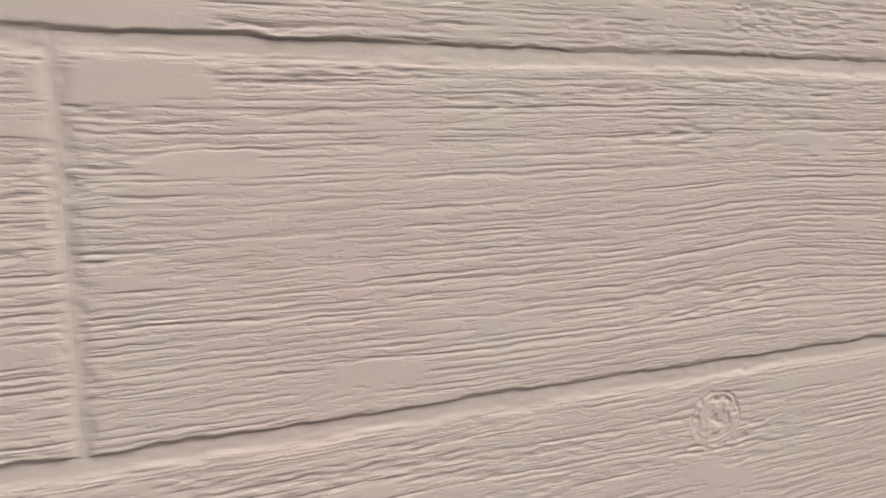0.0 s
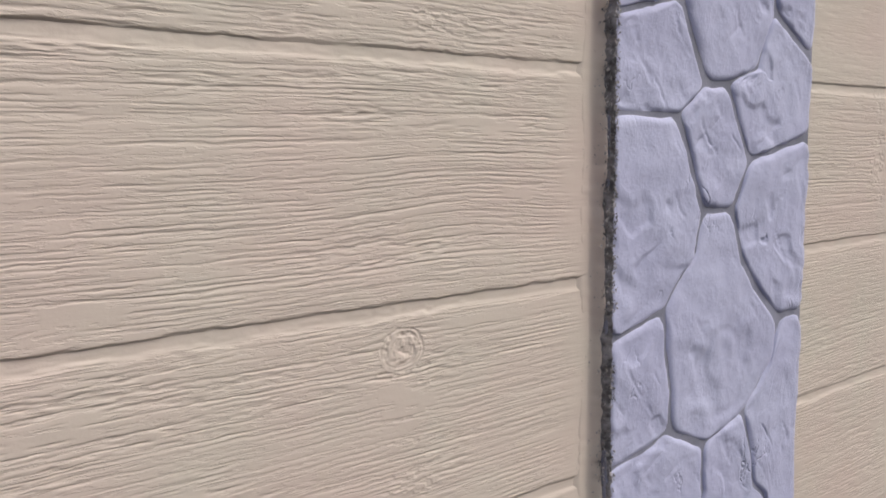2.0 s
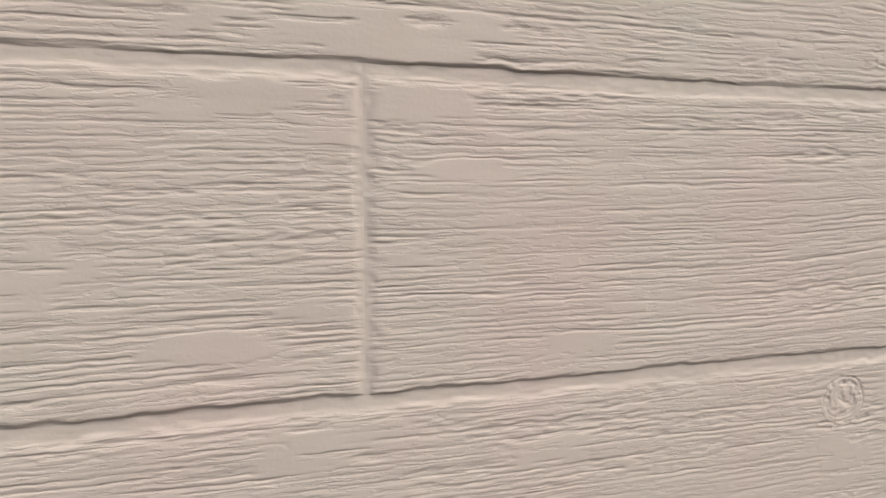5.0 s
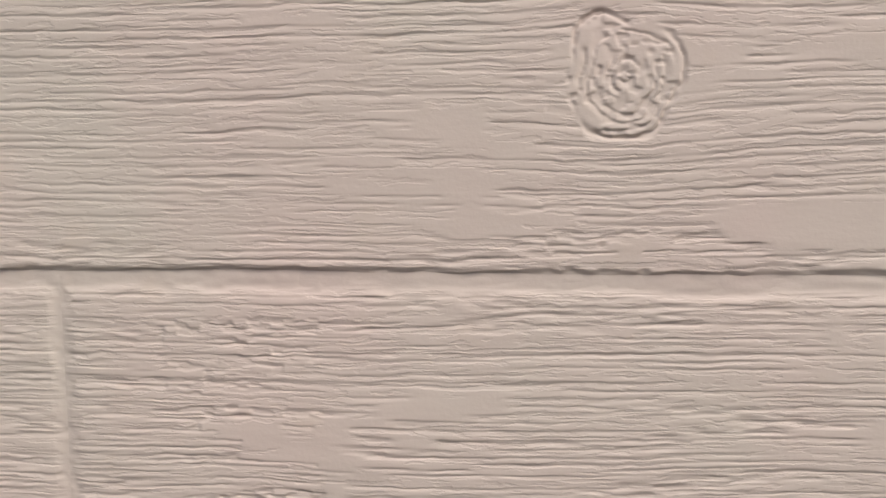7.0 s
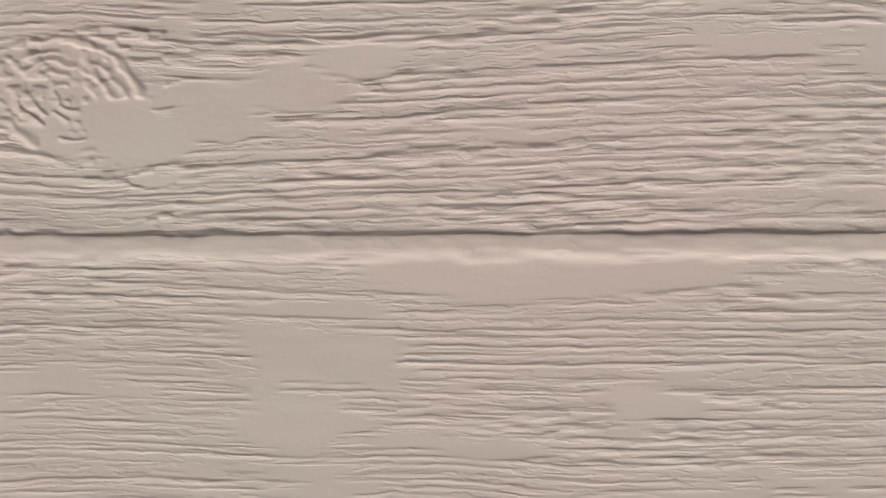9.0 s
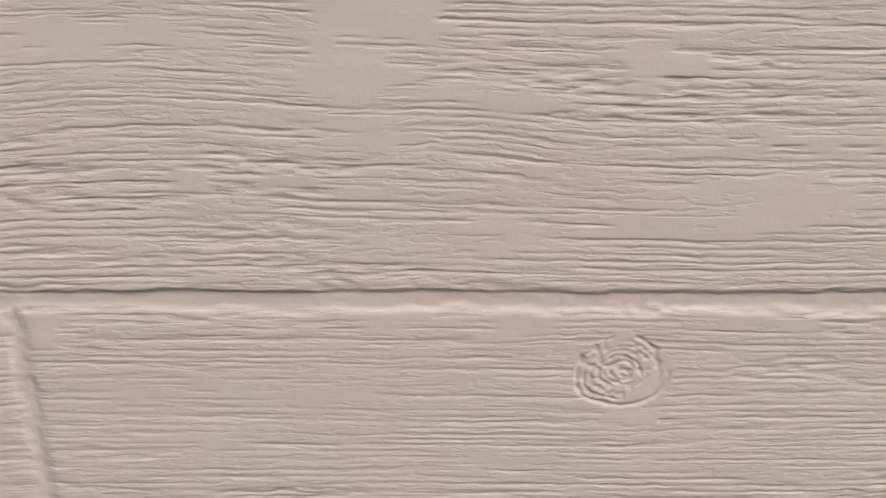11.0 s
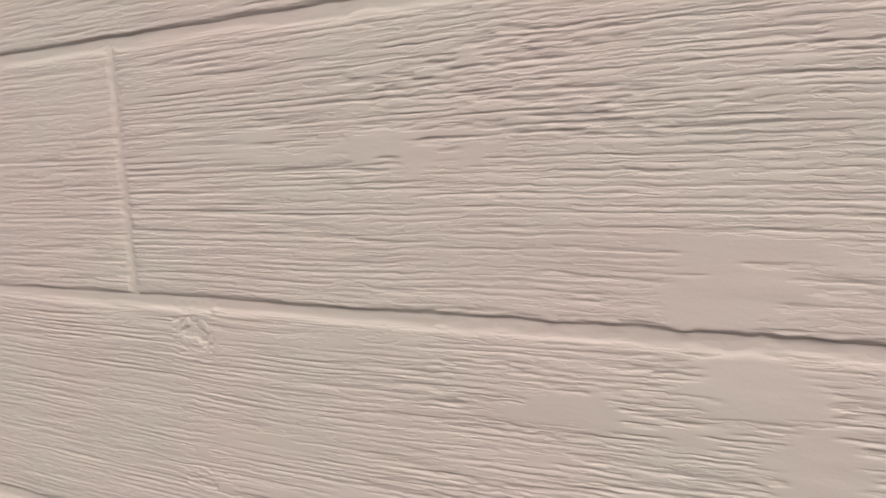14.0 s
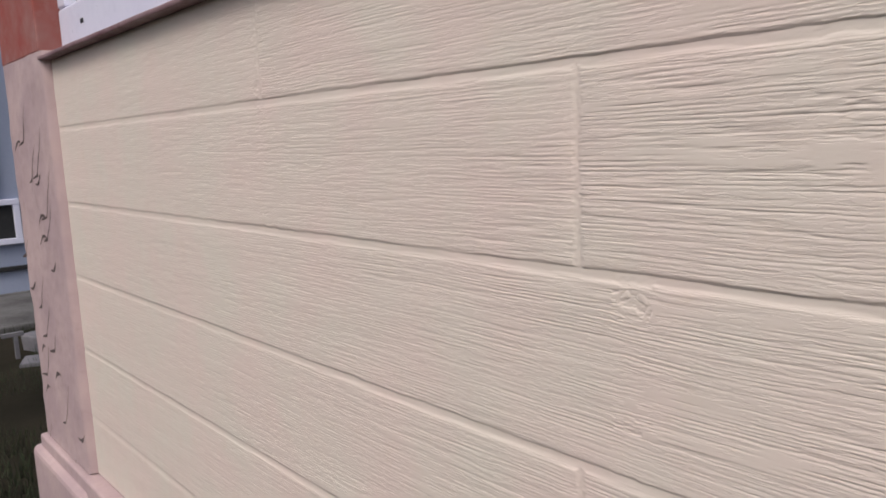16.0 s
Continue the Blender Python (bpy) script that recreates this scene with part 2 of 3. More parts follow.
# trowelled-flat patches without grain: x, z, half width, half height
FLATS = [
    (-0.555, 0.500, 0.020, 0.016), (-0.525, 0.510, 0.018, 0.010), (-0.498, 0.517, 0.022, 0.008), (-0.468, 0.527, 0.018, 0.006), (-0.491, 0.412, 0.034, 0.020), (-0.400, 0.446, 0.075, 0.011),
    (-0.500, 0.382, 0.026, 0.013), (-0.771, 0.614, 0.030, 0.013), (-0.746, 0.577, 0.022, 0.022), (-0.787, 0.660, 0.030, 0.018),
    (0.024, 0.800, 0.034, 0.011), (0.062, 0.763, 0.028, 0.006), (0.020, 0.836, 0.062, 0.016), (-0.330, 0.661, 0.045, 0.012),
    (-0.475, 0.668, 0.045, 0.012), (-0.809, 0.547, 0.028, 0.009), (-0.062, 0.800, 0.040, 0.012), (-0.082, 0.671, 0.030, 0.010),
]
# places where the figure arches up or sags: x, z, rise, half width, half height
WAVES = [(0.40, 0.71, 0.008, 0.07, 0.05), (-0.45, 0.355, 0.006, 0.05, 0.03), (-0.30, 0.53, 0.010, 0.15, 0.05), (-0.76, 0.53, 0.007, 0.20, 0.08), (-0.60, 0.37, 0.008, 0.10, 0.06)]
PATCH_EDGE = 0.55


def scored(x, zz, seed, pitch, width, length, share):
    """Broken scored lines along x: a sharp upper lip, a slope back up to the flat face below. Also each point's line number."""
    phase = -zz / pitch - 1.0 * vn(x / 0.45, zz / (4.5 * pitch), seed)
    lap = np.floor(phase)
    d = (phase - lap) * pitch
    there = vn(x / length, lap * 1.37, seed + 1) * 0.75 + vn(x / (0.3 * length), lap * 2.11, seed + 2) * 0.25
    there = step(0.62 - 0.36 * share, 0.74 - 0.36 * share, there)
    wide = width * (0.45 + 0.95 * vn(x / 0.020, lap * 1.73, seed + 3))
    deep = 0.45 + 0.75 * vn(x / 0.030, lap * 1.91, seed + 4)
    return step(0, 0.00040, d) * np.clip(1 - d / wide, 0, 1) ** 1.2 * there * deep, lap


def relief(x, z, seed):
    """Depth of the grain below the board's face in metres: sunk lines along x that swing round the knots, with flat patches between.
    Also the lines' own height across the board, and how much grain there is."""
    zz = z + 0.008 * (vn(x / 0.42, z / 0.16, seed) - 0.5) + 0.003 * (vn(x / 0.12, z / 0.05, seed + 1) - 0.5)
    zz = zz + 0.0007 * (vn(x / 0.024, z / 0.012, seed + 2) - 0.5) + 0.0009 * (vn(x / 0.007, z / 0.004, seed + 3) - 0.5)
    for wx, wz, rise, rx, rz in WAVES:
        zz = zz - rise * np.exp(-((x - wx) / rx) ** 2 - ((z - wz) / rz) ** 2)
    ring, inside = np.zeros_like(x), np.zeros_like(x)
    for kx, kz, rx, rz in KNOTS:
        dx, dz = (x - kx) / rx, (z - kz) / rz
        if np.abs(dx).min() > 6 or np.abs(dz).min() > 6:
            continue
        zz = zz - (z - kz) * 0.22 * np.exp(-(dx / 1.5) ** 2 - (dz / 1.4) ** 2)
        r = np.sqrt(dx * dx + dz * dz) + 0.30 * (vn(x / 0.018, z / 0.018, seed + 5) - 0.5) + 0.06 * (vn(x / 0.0040, z / 0.0035, seed + 8) - 0.5)
        here = 1 - step(0.96, 1.06, r)
        along = np.arctan2(dz, dx) * 0.7 * rx
        rings, _ = scored(along + 0.02, -r * rx + 0.0012 * vn(x / 0.004, z / 0.004, seed + 6), seed + 7, 0.0042 * rx / 0.027, 0.0030, 0.014, 0.66)
        brim = np.exp(-((r - 0.95) / 0.05) ** 2) * step(0.35, 0.5, vn(x / 0.012, z / 0.012, seed + 73))
        grit = step(0.42, 0.72, vn(x / 0.0026, z / 0.0022, seed + 9)) * step(0.35, 0.60, vn(x / 0.014, z / 0.012, seed + 72))
        small = float(rx < 0.024)
        lumps = step(0.40, 0.62, vn((x - kx) / 0.0075 + kx * 9, (z - kz) / 0.0065, seed + 74)) * (1 - step(0.6, 1.0, r))
        ring = np.maximum(ring, here * ((0.80 - 0.45 * small) * rings + 0.42 * grit * (1 - 0.5 * rings) + 0.50 * small * lumps + (0.55 - 0.35 * small) * brim))
        inside = np.maximum(inside, here)
    rough_zone = step(0.30, 0.62, vn(x / 0.20, z / 0.035, seed + 14))
    main, lap = scored(x, zz, seed + 15, 0.0037, 0.0021, 0.060, 0.66)
    deep, _ = scored(x, zz + 0.0015 * vn(x / 0.02, z / 0.01, seed + 11), seed + 40, 0.0135, 0.0028, 0.085, 0.52)
    fine, _ = scored(x, zz, seed + 60, 0.0017, 0.0011, 0.022, 0.55)
    crumb = vn(x / 0.0055, zz / 0.0020, seed + 13)
    cut = np.maximum(main, 1.25 * deep) + 0.32 * fine * (0.20 + 0.70 * rough_zone)
    cut = cut + 0.85 * step(0.52, 0.70, crumb) * step(0.42, 0.66, vn(x / 0.05, zz / 0.006, seed + 12)) * rough_zone
    # bare stretches: neighbouring lines stop one after another, so their ends are staggered
    patch = 0.68 * vn(x / 0.075, lap * 0.27, seed + 20) + 0.32 * vn(x / 0.018, lap * 1.10, seed + 21)
    keep, smooth = step(0.245, 0.285, patch), np.ones_like(x)
    for fx, fz, rx, rz in FLATS:
        q = ((x - fx) / rx) ** 2 + ((z - fz) / rz) ** 2
        keep = keep * step(0.90, 1.10, q + PATCH_EDGE * (3.4 * (vn(x / 0.032, lap * 0.9, seed + 22) - 0.5) + 1.0 * (vn(x / 0.011, z / 0.009, seed + 23) - 0.5)))
        smooth = smooth * step(0.75, 1.05, q + 1.1 * (vn(x / 0.012, z / 0.009, seed + 24) - 0.5))
    # the grain fades out under the trowelled strip beside the stone pillar
    keep = keep * (1 - 0.9 * step(-0.052, -0.022, x - RIGHT_PILLAR[0] + 0.03 * (vn(x * 0, z / 0.012, seed + 25) - 0.5)) * (x < RIGHT_PILLAR[1] - 0.05))
    keep, ring = keep * (1 - inside), ring * smooth
    strength = (0.60 + 0.6 * vn(x / 0.3, z / 0.05, seed + 31)) * (1 - 0.75 * step(1.25, 2.2, -x)) * (1 - 0.65 * step(0.7, 0.8, x) * step(0.80, 0.84, z))
    swell = 0.0008 * (vn(x / 0.16, z / 0.030, seed + 30) - 0.5) + 0.00025 * (vn(x / 0.03, zz / 0.007, seed + 33) - 0.5)
    return 0.00074 * cut * keep * strength + 0.00150 * ring + swell, zz, keep * np.clip(strength * 1.15, 0, 1)


GROOVE, DEEP = 0.0130, 0.0021


def plank(parent, x0, x1, z0, z1, seed, fine, dz, close, lean=0.0, ends=(True, True)):
    """One moulded board between two grooves: a proud face with grain and worn, crumbly edges that fall to the groove's floor."""
    xa, xb, za, zb = x0, x1, z0, z1 - GROOVE * 0.03
    xs, at = [xa], xa
    while at < xb - 0.003:
        at = min(xb, at + (fine if close[0] < at < close[1] else fine * 4.2))
        xs.append(at)
    xs = np.array(xs)
    rim = np.array([0.0, 0.0006, 0.0012, 0.0018, 0.0025, 0.0034])
    brim = np.arange(0, 0.0081, 0.0009)
    zs = np.concatenate([za + rim, np.arange(za + 0.0042, zb - 0.0042, dz), zb - rim[::-1]])
    for kx, kz, rx, rz in KNOTS:
        if z0 - 0.02 < kz < z1 + 0.02 and xa - rx < kx < xb + rx:
            xs = np.concatenate([xs[xs < kx - 1.35 * rx - 0.0006], np.arange(kx - 1.35 * rx, kx + 1.35 * rx, 0.0008), xs[xs > kx + 1.35 * rx + 0.0006]])
    xs = np.concatenate([xa + brim, xs[(xs > xa + 0.009) & (xs < xb - 0.009)], xb - brim[::-1]])
    px, pz = np.meshgrid(xs, zs)
    y, figure, grain = relief(px, pz, seed)
    # the lower edge drops sharply, the upper one is rounded
    crumble = 0.0020 * (vn(px / 0.0045, pz / 0.0045, seed + 45) - 0.5) + 0.0016 * (vn(px / 0.016, pz / 0.016, seed + 46) - 0.5)
    low = (pz - za + crumble * np.clip((pz - za) / 0.0012, 0, 1)) / (0.0021 + 0.0014 * step(0.9, 1.6, -px))
    lip = 0.0016 * (vn(px / 0.060, pz * 0 + 2, seed + 47) - 0.5) + 0.0030 * (vn(px / 0.009, pz / 0.004, seed + 48) - 0.5)
    top = (zb - pz + crumble + lip - 0.0052) / 0.0062
    side = (np.minimum(px - xa, xb - px) + 1.2 * crumble) / 0.0090
    fall = np.maximum(np.clip(1 - low, 0, 1), 1 - 0.92 * step(0, 1, top) - 0.08 * np.clip(top / 3.0, 0, 1))
    fall = np.maximum(fall, np.where(px < (xa + xb) / 2, 0.97 if ends[0] else 0.12, 0.97 if ends[1] else 0.12) * step(0, 1, 1 - side))
    floor_y = DEEP - 0.0004 * vn(px / 0.018, pz / 0.007, seed + 49) - 0.0004 * vn(px / 0.005, pz / 0.003, seed + 50)
    # the grooves are filled with paint towards the corner pillar
    floor_y = floor_y * (1 - 0.45 * step(1.2, 2.3, -px))
    y = y * (1 - fall) + floor_y * fall
    wob = 0.0012 * (vn(px / 0.014, pz * 0 + 3, seed + 40) - 0.5) + 0.0007 * (vn(px / 0.006, pz * 0 + 9, seed + 41) - 0.5)
    wob_l = 0.0014 * (vn(px / 0.07, pz * 0 + 5, seed + 42) - 0.5)
    t = (pz - za) / (zb - za)
    near_low, near_top = np.exp(-((pz - za) / 0.006) ** 2), np.exp(-((zb - pz) / 0.006) ** 2)
    shear = lean * (t - 0.5) * (np.exp(-((px - xa) / 0.05) ** 2) * ends[0] + np.exp(-((xb - px) / 0.05) ** 2) * ends[1])
    pz = pz + (wob + wob_l) * (near_low + near_top)
    px = px + shear
    data = grid_mesh("plank", px, y, pz)
    for key, values in (("figure", figure + 0.37 * seed), ("grain", grain * (1 - fall))):
        data.attributes.new(key, "FLOAT", "POINT").data.foreach_set("value", values.ravel().astype(np.float32))
    return mesh_object("plank", data, CREAM, parent)


# ---- ground ----
GROUND = -0.45


def build_ground():
    n = 140
    u = np.linspace(-1, 1, n)
    r = np.sign(u) * (np.abs(u) ** 3 * 400 + np.abs(u) * 10)
    px, py = np.meshgrid(r - 5, r)
    h = 0.05 * (vn(px / 1.4, py / 1.4, 60) - 0.5) + 0.03 * (vn(px / 0.4, py / 0.4, 61) - 0.5)
    g = mesh_object("ground", grid_mesh("ground", px, py, GROUND - 0.03 + h), SOIL)
    tagged(g, "dark bare soil yard with thin grass", "ground", kind="structure")


build_ground()

# ---- house walls ----
LEFT_PILLAR, RIGHT_PILLAR = (-3.13, -2.722), (0.540, 0.847)
TOP = 0.976
ROWS_Z = [TOP, 0.820, 0.640, 0.4605, 0.2745, 0.098, -0.060]
END = 2.45


def board_wall(name, x0, x1, label):
    base = part(name, box(x0, x1, DEEP - 0.0003, 0.22, -0.06, TOP), CREAM)
    tagged(base, label, "wall", kind="structure")
    return base


wall_left = board_wall("wall_1", LEFT_PILLAR[1] - 0.01, RIGHT_PILLAR[0] + 0.02, "cream painted wall moulded as rough wooden boards")
wall_right = board_wall("wall_2", RIGHT_PILLAR[1] - 0.02, END, "cream painted wall moulded as rough wooden boards")

plinth = part("plinth", box(LEFT_PILLAR[0] - 0.02, END, -0.035, 0.22, GROUND - 0.2, -0.064, 0.006), MAUVE)
tagged(plinth, "mauve unpainted rendered plinth under the wall", "plinth", kind="structure")
upper = part("wall_3", box(LEFT_PILLAR[0], END, -0.018, 0.22, 2.25, 2.9, 0.004), RED)
tagged(upper, "red painted house wall above the windows", "wall", kind="structure")
side = part("wall_4", box(LEFT_PILLAR[0], LEFT_PILLAR[0] + 0.2, 0.222, 4.0, GROUND - 0.2, 2.9), RENDER_WALL)
tagged(side, "plain plastered side wall of the house", "wall", kind="structure")
back = part("wall_5", box(LEFT_PILLAR[0] + 0.202, END, 3.8, 4.0, GROUND - 0.2, 2.9), RENDER_WALL)
tagged(back, "plain plastered back wall of the house", "wall", kind="structure")
side2 = part("wall_6", box(END - 0.2, END, 0.222, 3.798, GROUND - 0.2, 2.9), RENDER_WALL)
tagged(side2, "plain plastered end wall of the house", "wall", kind="structure")
roof = part("ceiling", box(LEFT_PILLAR[0] - 0.05, END + 0.05, -0.10, 4.05, 2.904, 3.02, 0.01), RENDER_WALL)
tagged(roof, "flat concrete slab roof over the house", "ceiling", kind="structure")


def sill(x0, x1, category_label):
    bm = box(x0, x1, -0.026, 0.10, TOP + 0.001, TOP + 0.0105, 0.003)
    bmesh.ops.subdivide_edges(bm, edges=[ed for ed in bm.edges if abs(ed.verts[0].co.x - ed.verts[1].co.x) > 0.5], cuts=60)
    for v in bm.verts:
        v.co.z += 0.0012 * (noise.noise(Vector((v.co.x * 9, v.co.y * 20, 1.0))))
        v.co.y += 0.0015 * (noise.noise(Vector((v.co.x * 14, v.co.z * 20, 5.0))))
    ob = part("window_sill", bm, SILL)
    return tagged(ob, category_label, "window sill", kind="structure")


sill(LEFT_PILLAR[1] - 0.018, RIGHT_PILLAR[0] - 0.004, "dark oxblood painted window sill with dirty edge")
stub = part("mortar_stub", box(RIGHT_PILLAR[1] + 0.002, RIGHT_PILLAR[1] + 0.036, -0.026, 0.09, TOP - 0.006, TOP + 0.014, 0.006, 3), MORTAR_SHADE)
tagged(stub, "dark grey mortar stub at the sill's end", "mortar", kind="structure")
# added dark strip: the sill's soft shadow and dark underside put into colour
pu, pv = np.meshgrid(np.linspace(RIGHT_PILLAR[1] + 0.034, END, 360), np.linspace(0, 1, 6))
strip_y = 0.002 - (0.016 + 0.004 * (vn(pu / 0.03, pv, 95) - 0.5)) * np.clip(pv / 0.7, 0, 1)
strip_z = TOP + 0.0004 - (0.007 + 0.002 * (vn(pu / 0.025, pv, 97) - 0.5)) * (1 - np.clip((pv - 0.5) / 0.5, 0, 1) ** 2)
shade_strip = mesh_object("sill_shade_strip", grid_mesh("sill_shade_strip", pu, strip_y, strip_z), MORTAR_SHADE)
tagged(shade_strip, "rough dark mortar strip painting the shade under the window sill", "mortar", kind="structure")
sill(RIGHT_PILLAR[1] + 0.037, END, "dark oxblood painted window sill with dirty edge")


# ---- windows ----
def window(name, x0, x1, mullions, rail, slots, stile=0.055):
    y0, y1, z0, z1 = 0.036, 0.096, TOP + 0.018, 2.246
    top = tagged(new(name), "white plastic window with clear panes over the sill", "window", kind="structure")
    part("window_frame", box(x0, x1, y0, y1, z0, z0 + rail, 0.006), PVC, top)
    part("window_frame", box(x0, x1, y0, y1, z1 - rail, z1, 0.006), PVC, top)
    edges = [x0] + list(mullions) + [x1]
    part("window_frame", box(x0, x0 + stile, y0, y1, z0 + rail + 0.001, z1 - rail - 0.001, 0.006), PVC, top)
    part("window_frame", box(x1 - stile, x1, y0, y1, z0 + rail + 0.001, z1 - rail - 0.001, 0.006), PVC, top)
    for mx in mullions:
        part("mullion", box(mx, mx + 0.075, y0 + 0.004, y1, z0 + rail + 0.001, z1 - rail - 0.001, 0.008), GREYFRAME, top, "grey-blue plastic mullion")
        # the strip's blue-grey carries the shade at the mullion's left side
        part("gasket", box(mx - 0.012, mx - 0.001, y0 + 0.012, y1 - 0.02, z0 + rail + 0.001, z1 - rail - 0.001), SHADED, top, "gasket coloured a shaded blue-grey")
    for i in range(len(edges) - 1):
        a0 = edges[i] + (stile if i == 0 else 0.076)
        a1 = edges[i + 1] - (stile if i == len(edges) - 2 else 0.013)
        pane = part("pane", box(a0 + 0.001, a1 - 0.001, y0 + 0.028, y0 + 0.034, z0 + rail + 0.001, z1 - rail - 0.001), GLASS, top)
        pane.visible_shadow = False
        if slots:
            part("slot", box(a0 + 0.110, a0 + 0.130, y0 - 0.0015, y0 + 0.004, z0 + 0.052, z0 + 0.062, 0.001), DARK, top, "dark drain slot")
    return top


window("window_1", LEFT_PILLAR[1] - 0.034, RIGHT_PILLAR[0] - 0.002, [-1.1], 0.105, True)
window("window_2", RIGHT_PILLAR[1] + 0.001, END - 0.002, [1.42], 0.062, False)


def curtain(x0, x1, z0, z1, yy, seed):
    u = np.linspace(x0, x1, 260)
    v = np.linspace(z0, z1, 14)
    px, pz = np.meshgrid(u, v)
    y = yy + 0.005 * np.sin(px * 46 + 3 * vn(px / 0.3, pz / 1.5, seed)) + 0.012 * (vn(px / 0.2, pz / 0.6, seed + 1) - 0.5)
    top = mesh_object("curtain", grid_mesh("curtain", px, y, pz), CLOTH)
    solid = top.modifiers.new("thick", "SOLIDIFY")
    solid.thickness = 0.002
    tagged(top, "pale grey-white hanging curtain in soft folds", "curtain")
    rod = bmesh.new()
    bmesh.ops.create_cone(rod, segments=12, radius1=0.012, radius2=0.012, depth=x1 - x0 + 0.02, cap_ends=True)
    bmesh.ops.rotate(rod, matrix=Matrix.Rotation(math.pi / 2, 3, "Y"), verts=rod.verts)
    bmesh.ops.translate(rod, vec=((x0 + x1) / 2, yy, z1 + 0.01), verts=rod.verts)
    part("curtain_rod", rod, DARK, top)


curtain(-2.62, 0.45, TOP - 0.3, 2.40, 0.125, 80)
curtain(0.93, 2.20, TOP - 0.3, 2.40, 0.125, 90)
for xa, xb in ((LEFT_PILLAR[1] - 0.02, RIGHT_PILLAR[0]), (RIGHT_PILLAR[1], END - 0.2)):
    ledge = part("floor", box(xa, xb, 0.222, 3.79, TOP - 0.4, TOP - 0.3), RENDER_WALL)
    tagged(ledge, "bare room floor behind the window", "floor", kind="structure")


# ---- stone pillars ----
def cell(sites, k, x0, x1, z0, z1):
    """The part of a rectangle that lies nearest to one site."""
    poly = [Vector((x0, z0)), Vector((x1, z0)), Vector((x1, z1)), Vector((x0, z1))]
    s, ws = sites[k]
    for j, (o, wo) in enumerate(sites):
        if j == k:
            continue
        nrm = (o - s).normalized()
        mid = s + nrm * ((o - s).length / 2 + (ws - wo) / (2 * (o - s).length))
        out = []
        for i in range(len(poly)):
            p, q = poly[i], poly[(i + 1) % len(poly)]
            dp, dq = (p - mid).dot(nrm), (q - mid).dot(nrm)
            if dp <= 0:
                out.append(p)
            if dp * dq < 0:
                out.append(p + (q - p) * (dp / (dp - dq)))
        poly = out
        if len(poly) < 3:
            return None
    return poly


def stone(parent, poly, seed, joints, x0, x1, y_back, y_front, material):
    """One cast stone: rounded outline, pillowed edge, chipped and dented face."""
    c = sum(poly, Vector((0, 0))) / len(poly)
    count, rings = (96, 34) if 0.25 < c.y < 1.05 else (32, 14)
    radius = []
    for i in range(count):
        d = Vector((math.cos(2 * math.pi * i / count), math.sin(2 * math.pi * i / count)))
        best = 9.0
        for k in range(len(poly)):
            p, q = poly[k], poly[(k + 1) % len(poly)]
            edge = q - p
            cr = d.x * edge.y - d.y * edge.x
            if abs(cr) < 1e-9:
                continue
            w = p - c
            t = (w.x * edge.y - w.y * edge.x) / cr
            s = (w.x * d.y - w.y * d.x) / cr
            if t > 0 and -1e-6 <= s <= 1 + 1e-6:
                on_border = abs(edge.x) < 1e-7 and (abs(p.x - x0) < 1e-6 or abs(p.x - x1) < 1e-6)
                nrm = Vector((edge.y, -edge.x)).normalized()
                wide = joints.get((round(p.x + q.x, 3), round(p.y + q.y, 3)), 0.0006)
                gap = (0.0005 if on_border else wide) / max(0.35, abs(nrm.dot(d)))
                best = min(best, t - gap)
        radius.append(max(best, 0.006))
    radius = np.array(radius)
    smooth = sum(np.roll(radius, k) for k in (-1, 0, 1)) / 3
    radius = np.minimum(radius + 0.001, smooth)
    ang = 2 * np.pi * np.arange(count + 1) / count
    rad = np.append(radius, radius[0])
    f = np.concatenate([np.linspace(0.0004, 0.86, rings - 8), [0.89, 0.92, 0.945, 0.965, 0.98, 0.99, 0.997, 1.0]])[:, None]
    jag = 1 + f * (0.035 * (vn(4 + 3 * np.cos(ang), 4 + 3 * np.sin(ang), seed) - 0.5) + 0.030 * (vn(9 + 8 * np.cos(ang), 9 + 8 * np.sin(ang), seed) - 0.5))[None]
    px, pz = c.x + f * rad[None] * np.cos(ang)[None] * jag, c.y + f * rad[None] * np.sin(ang)[None] * jag
    px = np.clip(px, x0, x1)
    inset = (1 - f) * rad[None]
    soft_rim = 0.0020 + 0.0060 * vn(px / 0.05, pz / 0.05, seed + 9)
    pillow = np.clip(inset / soft_rim, 0, 1)
    pillow = pillow * (2 - pillow)
    dent = 0.0030 * (vn(px / 0.050, pz / 0.060, seed) - 0.5) + 0.0019 * (vn(px / 0.017, pz / 0.017, seed + 1) - 0.5) + 0.0004 * (vn(px / 0.005, pz / 0.005, seed + 2) - 0.5)
    bend = 0.02 * (vn(px / 0.03, pz / 0.03, seed + 7) - 0.5) + 0.005 * (vn(px / 0.008, pz / 0.008, seed + 17) - 0.5)
    ru, rv = 0.82 * px + 0.57 * pz + bend, 0.82 * pz - 0.57 * px - bend
    for mu, mv, extra in ((ru + bend, rv + bend, 3), (rv - bend, -ru + 1.5 * bend, 13)):
        mark, _ = scored(mu, mv, seed + extra, 0.026, 0.0034, 0.024, 0.50)
        dent = dent + 0.0019 * mark * step(0.5, 0.62, vn(px / 0.05, pz / 0.05, seed + extra + 4))
    whorl = np.hypot(px - 0.702, (pz - 0.538) * 0.85) + 0.006 * (vn(px / 0.02, pz / 0.02, 8) - 0.5)
    dent = dent + 0.0015 * np.exp(-((whorl - 0.027) / 0.006) ** 2) * step(0.25, 0.5, vn(px / 0.03, pz / 0.03, seed + 8)) + 0.0011 * np.exp(-(np.hypot(px - 0.708, pz - 0.552) / 0.009) ** 2)
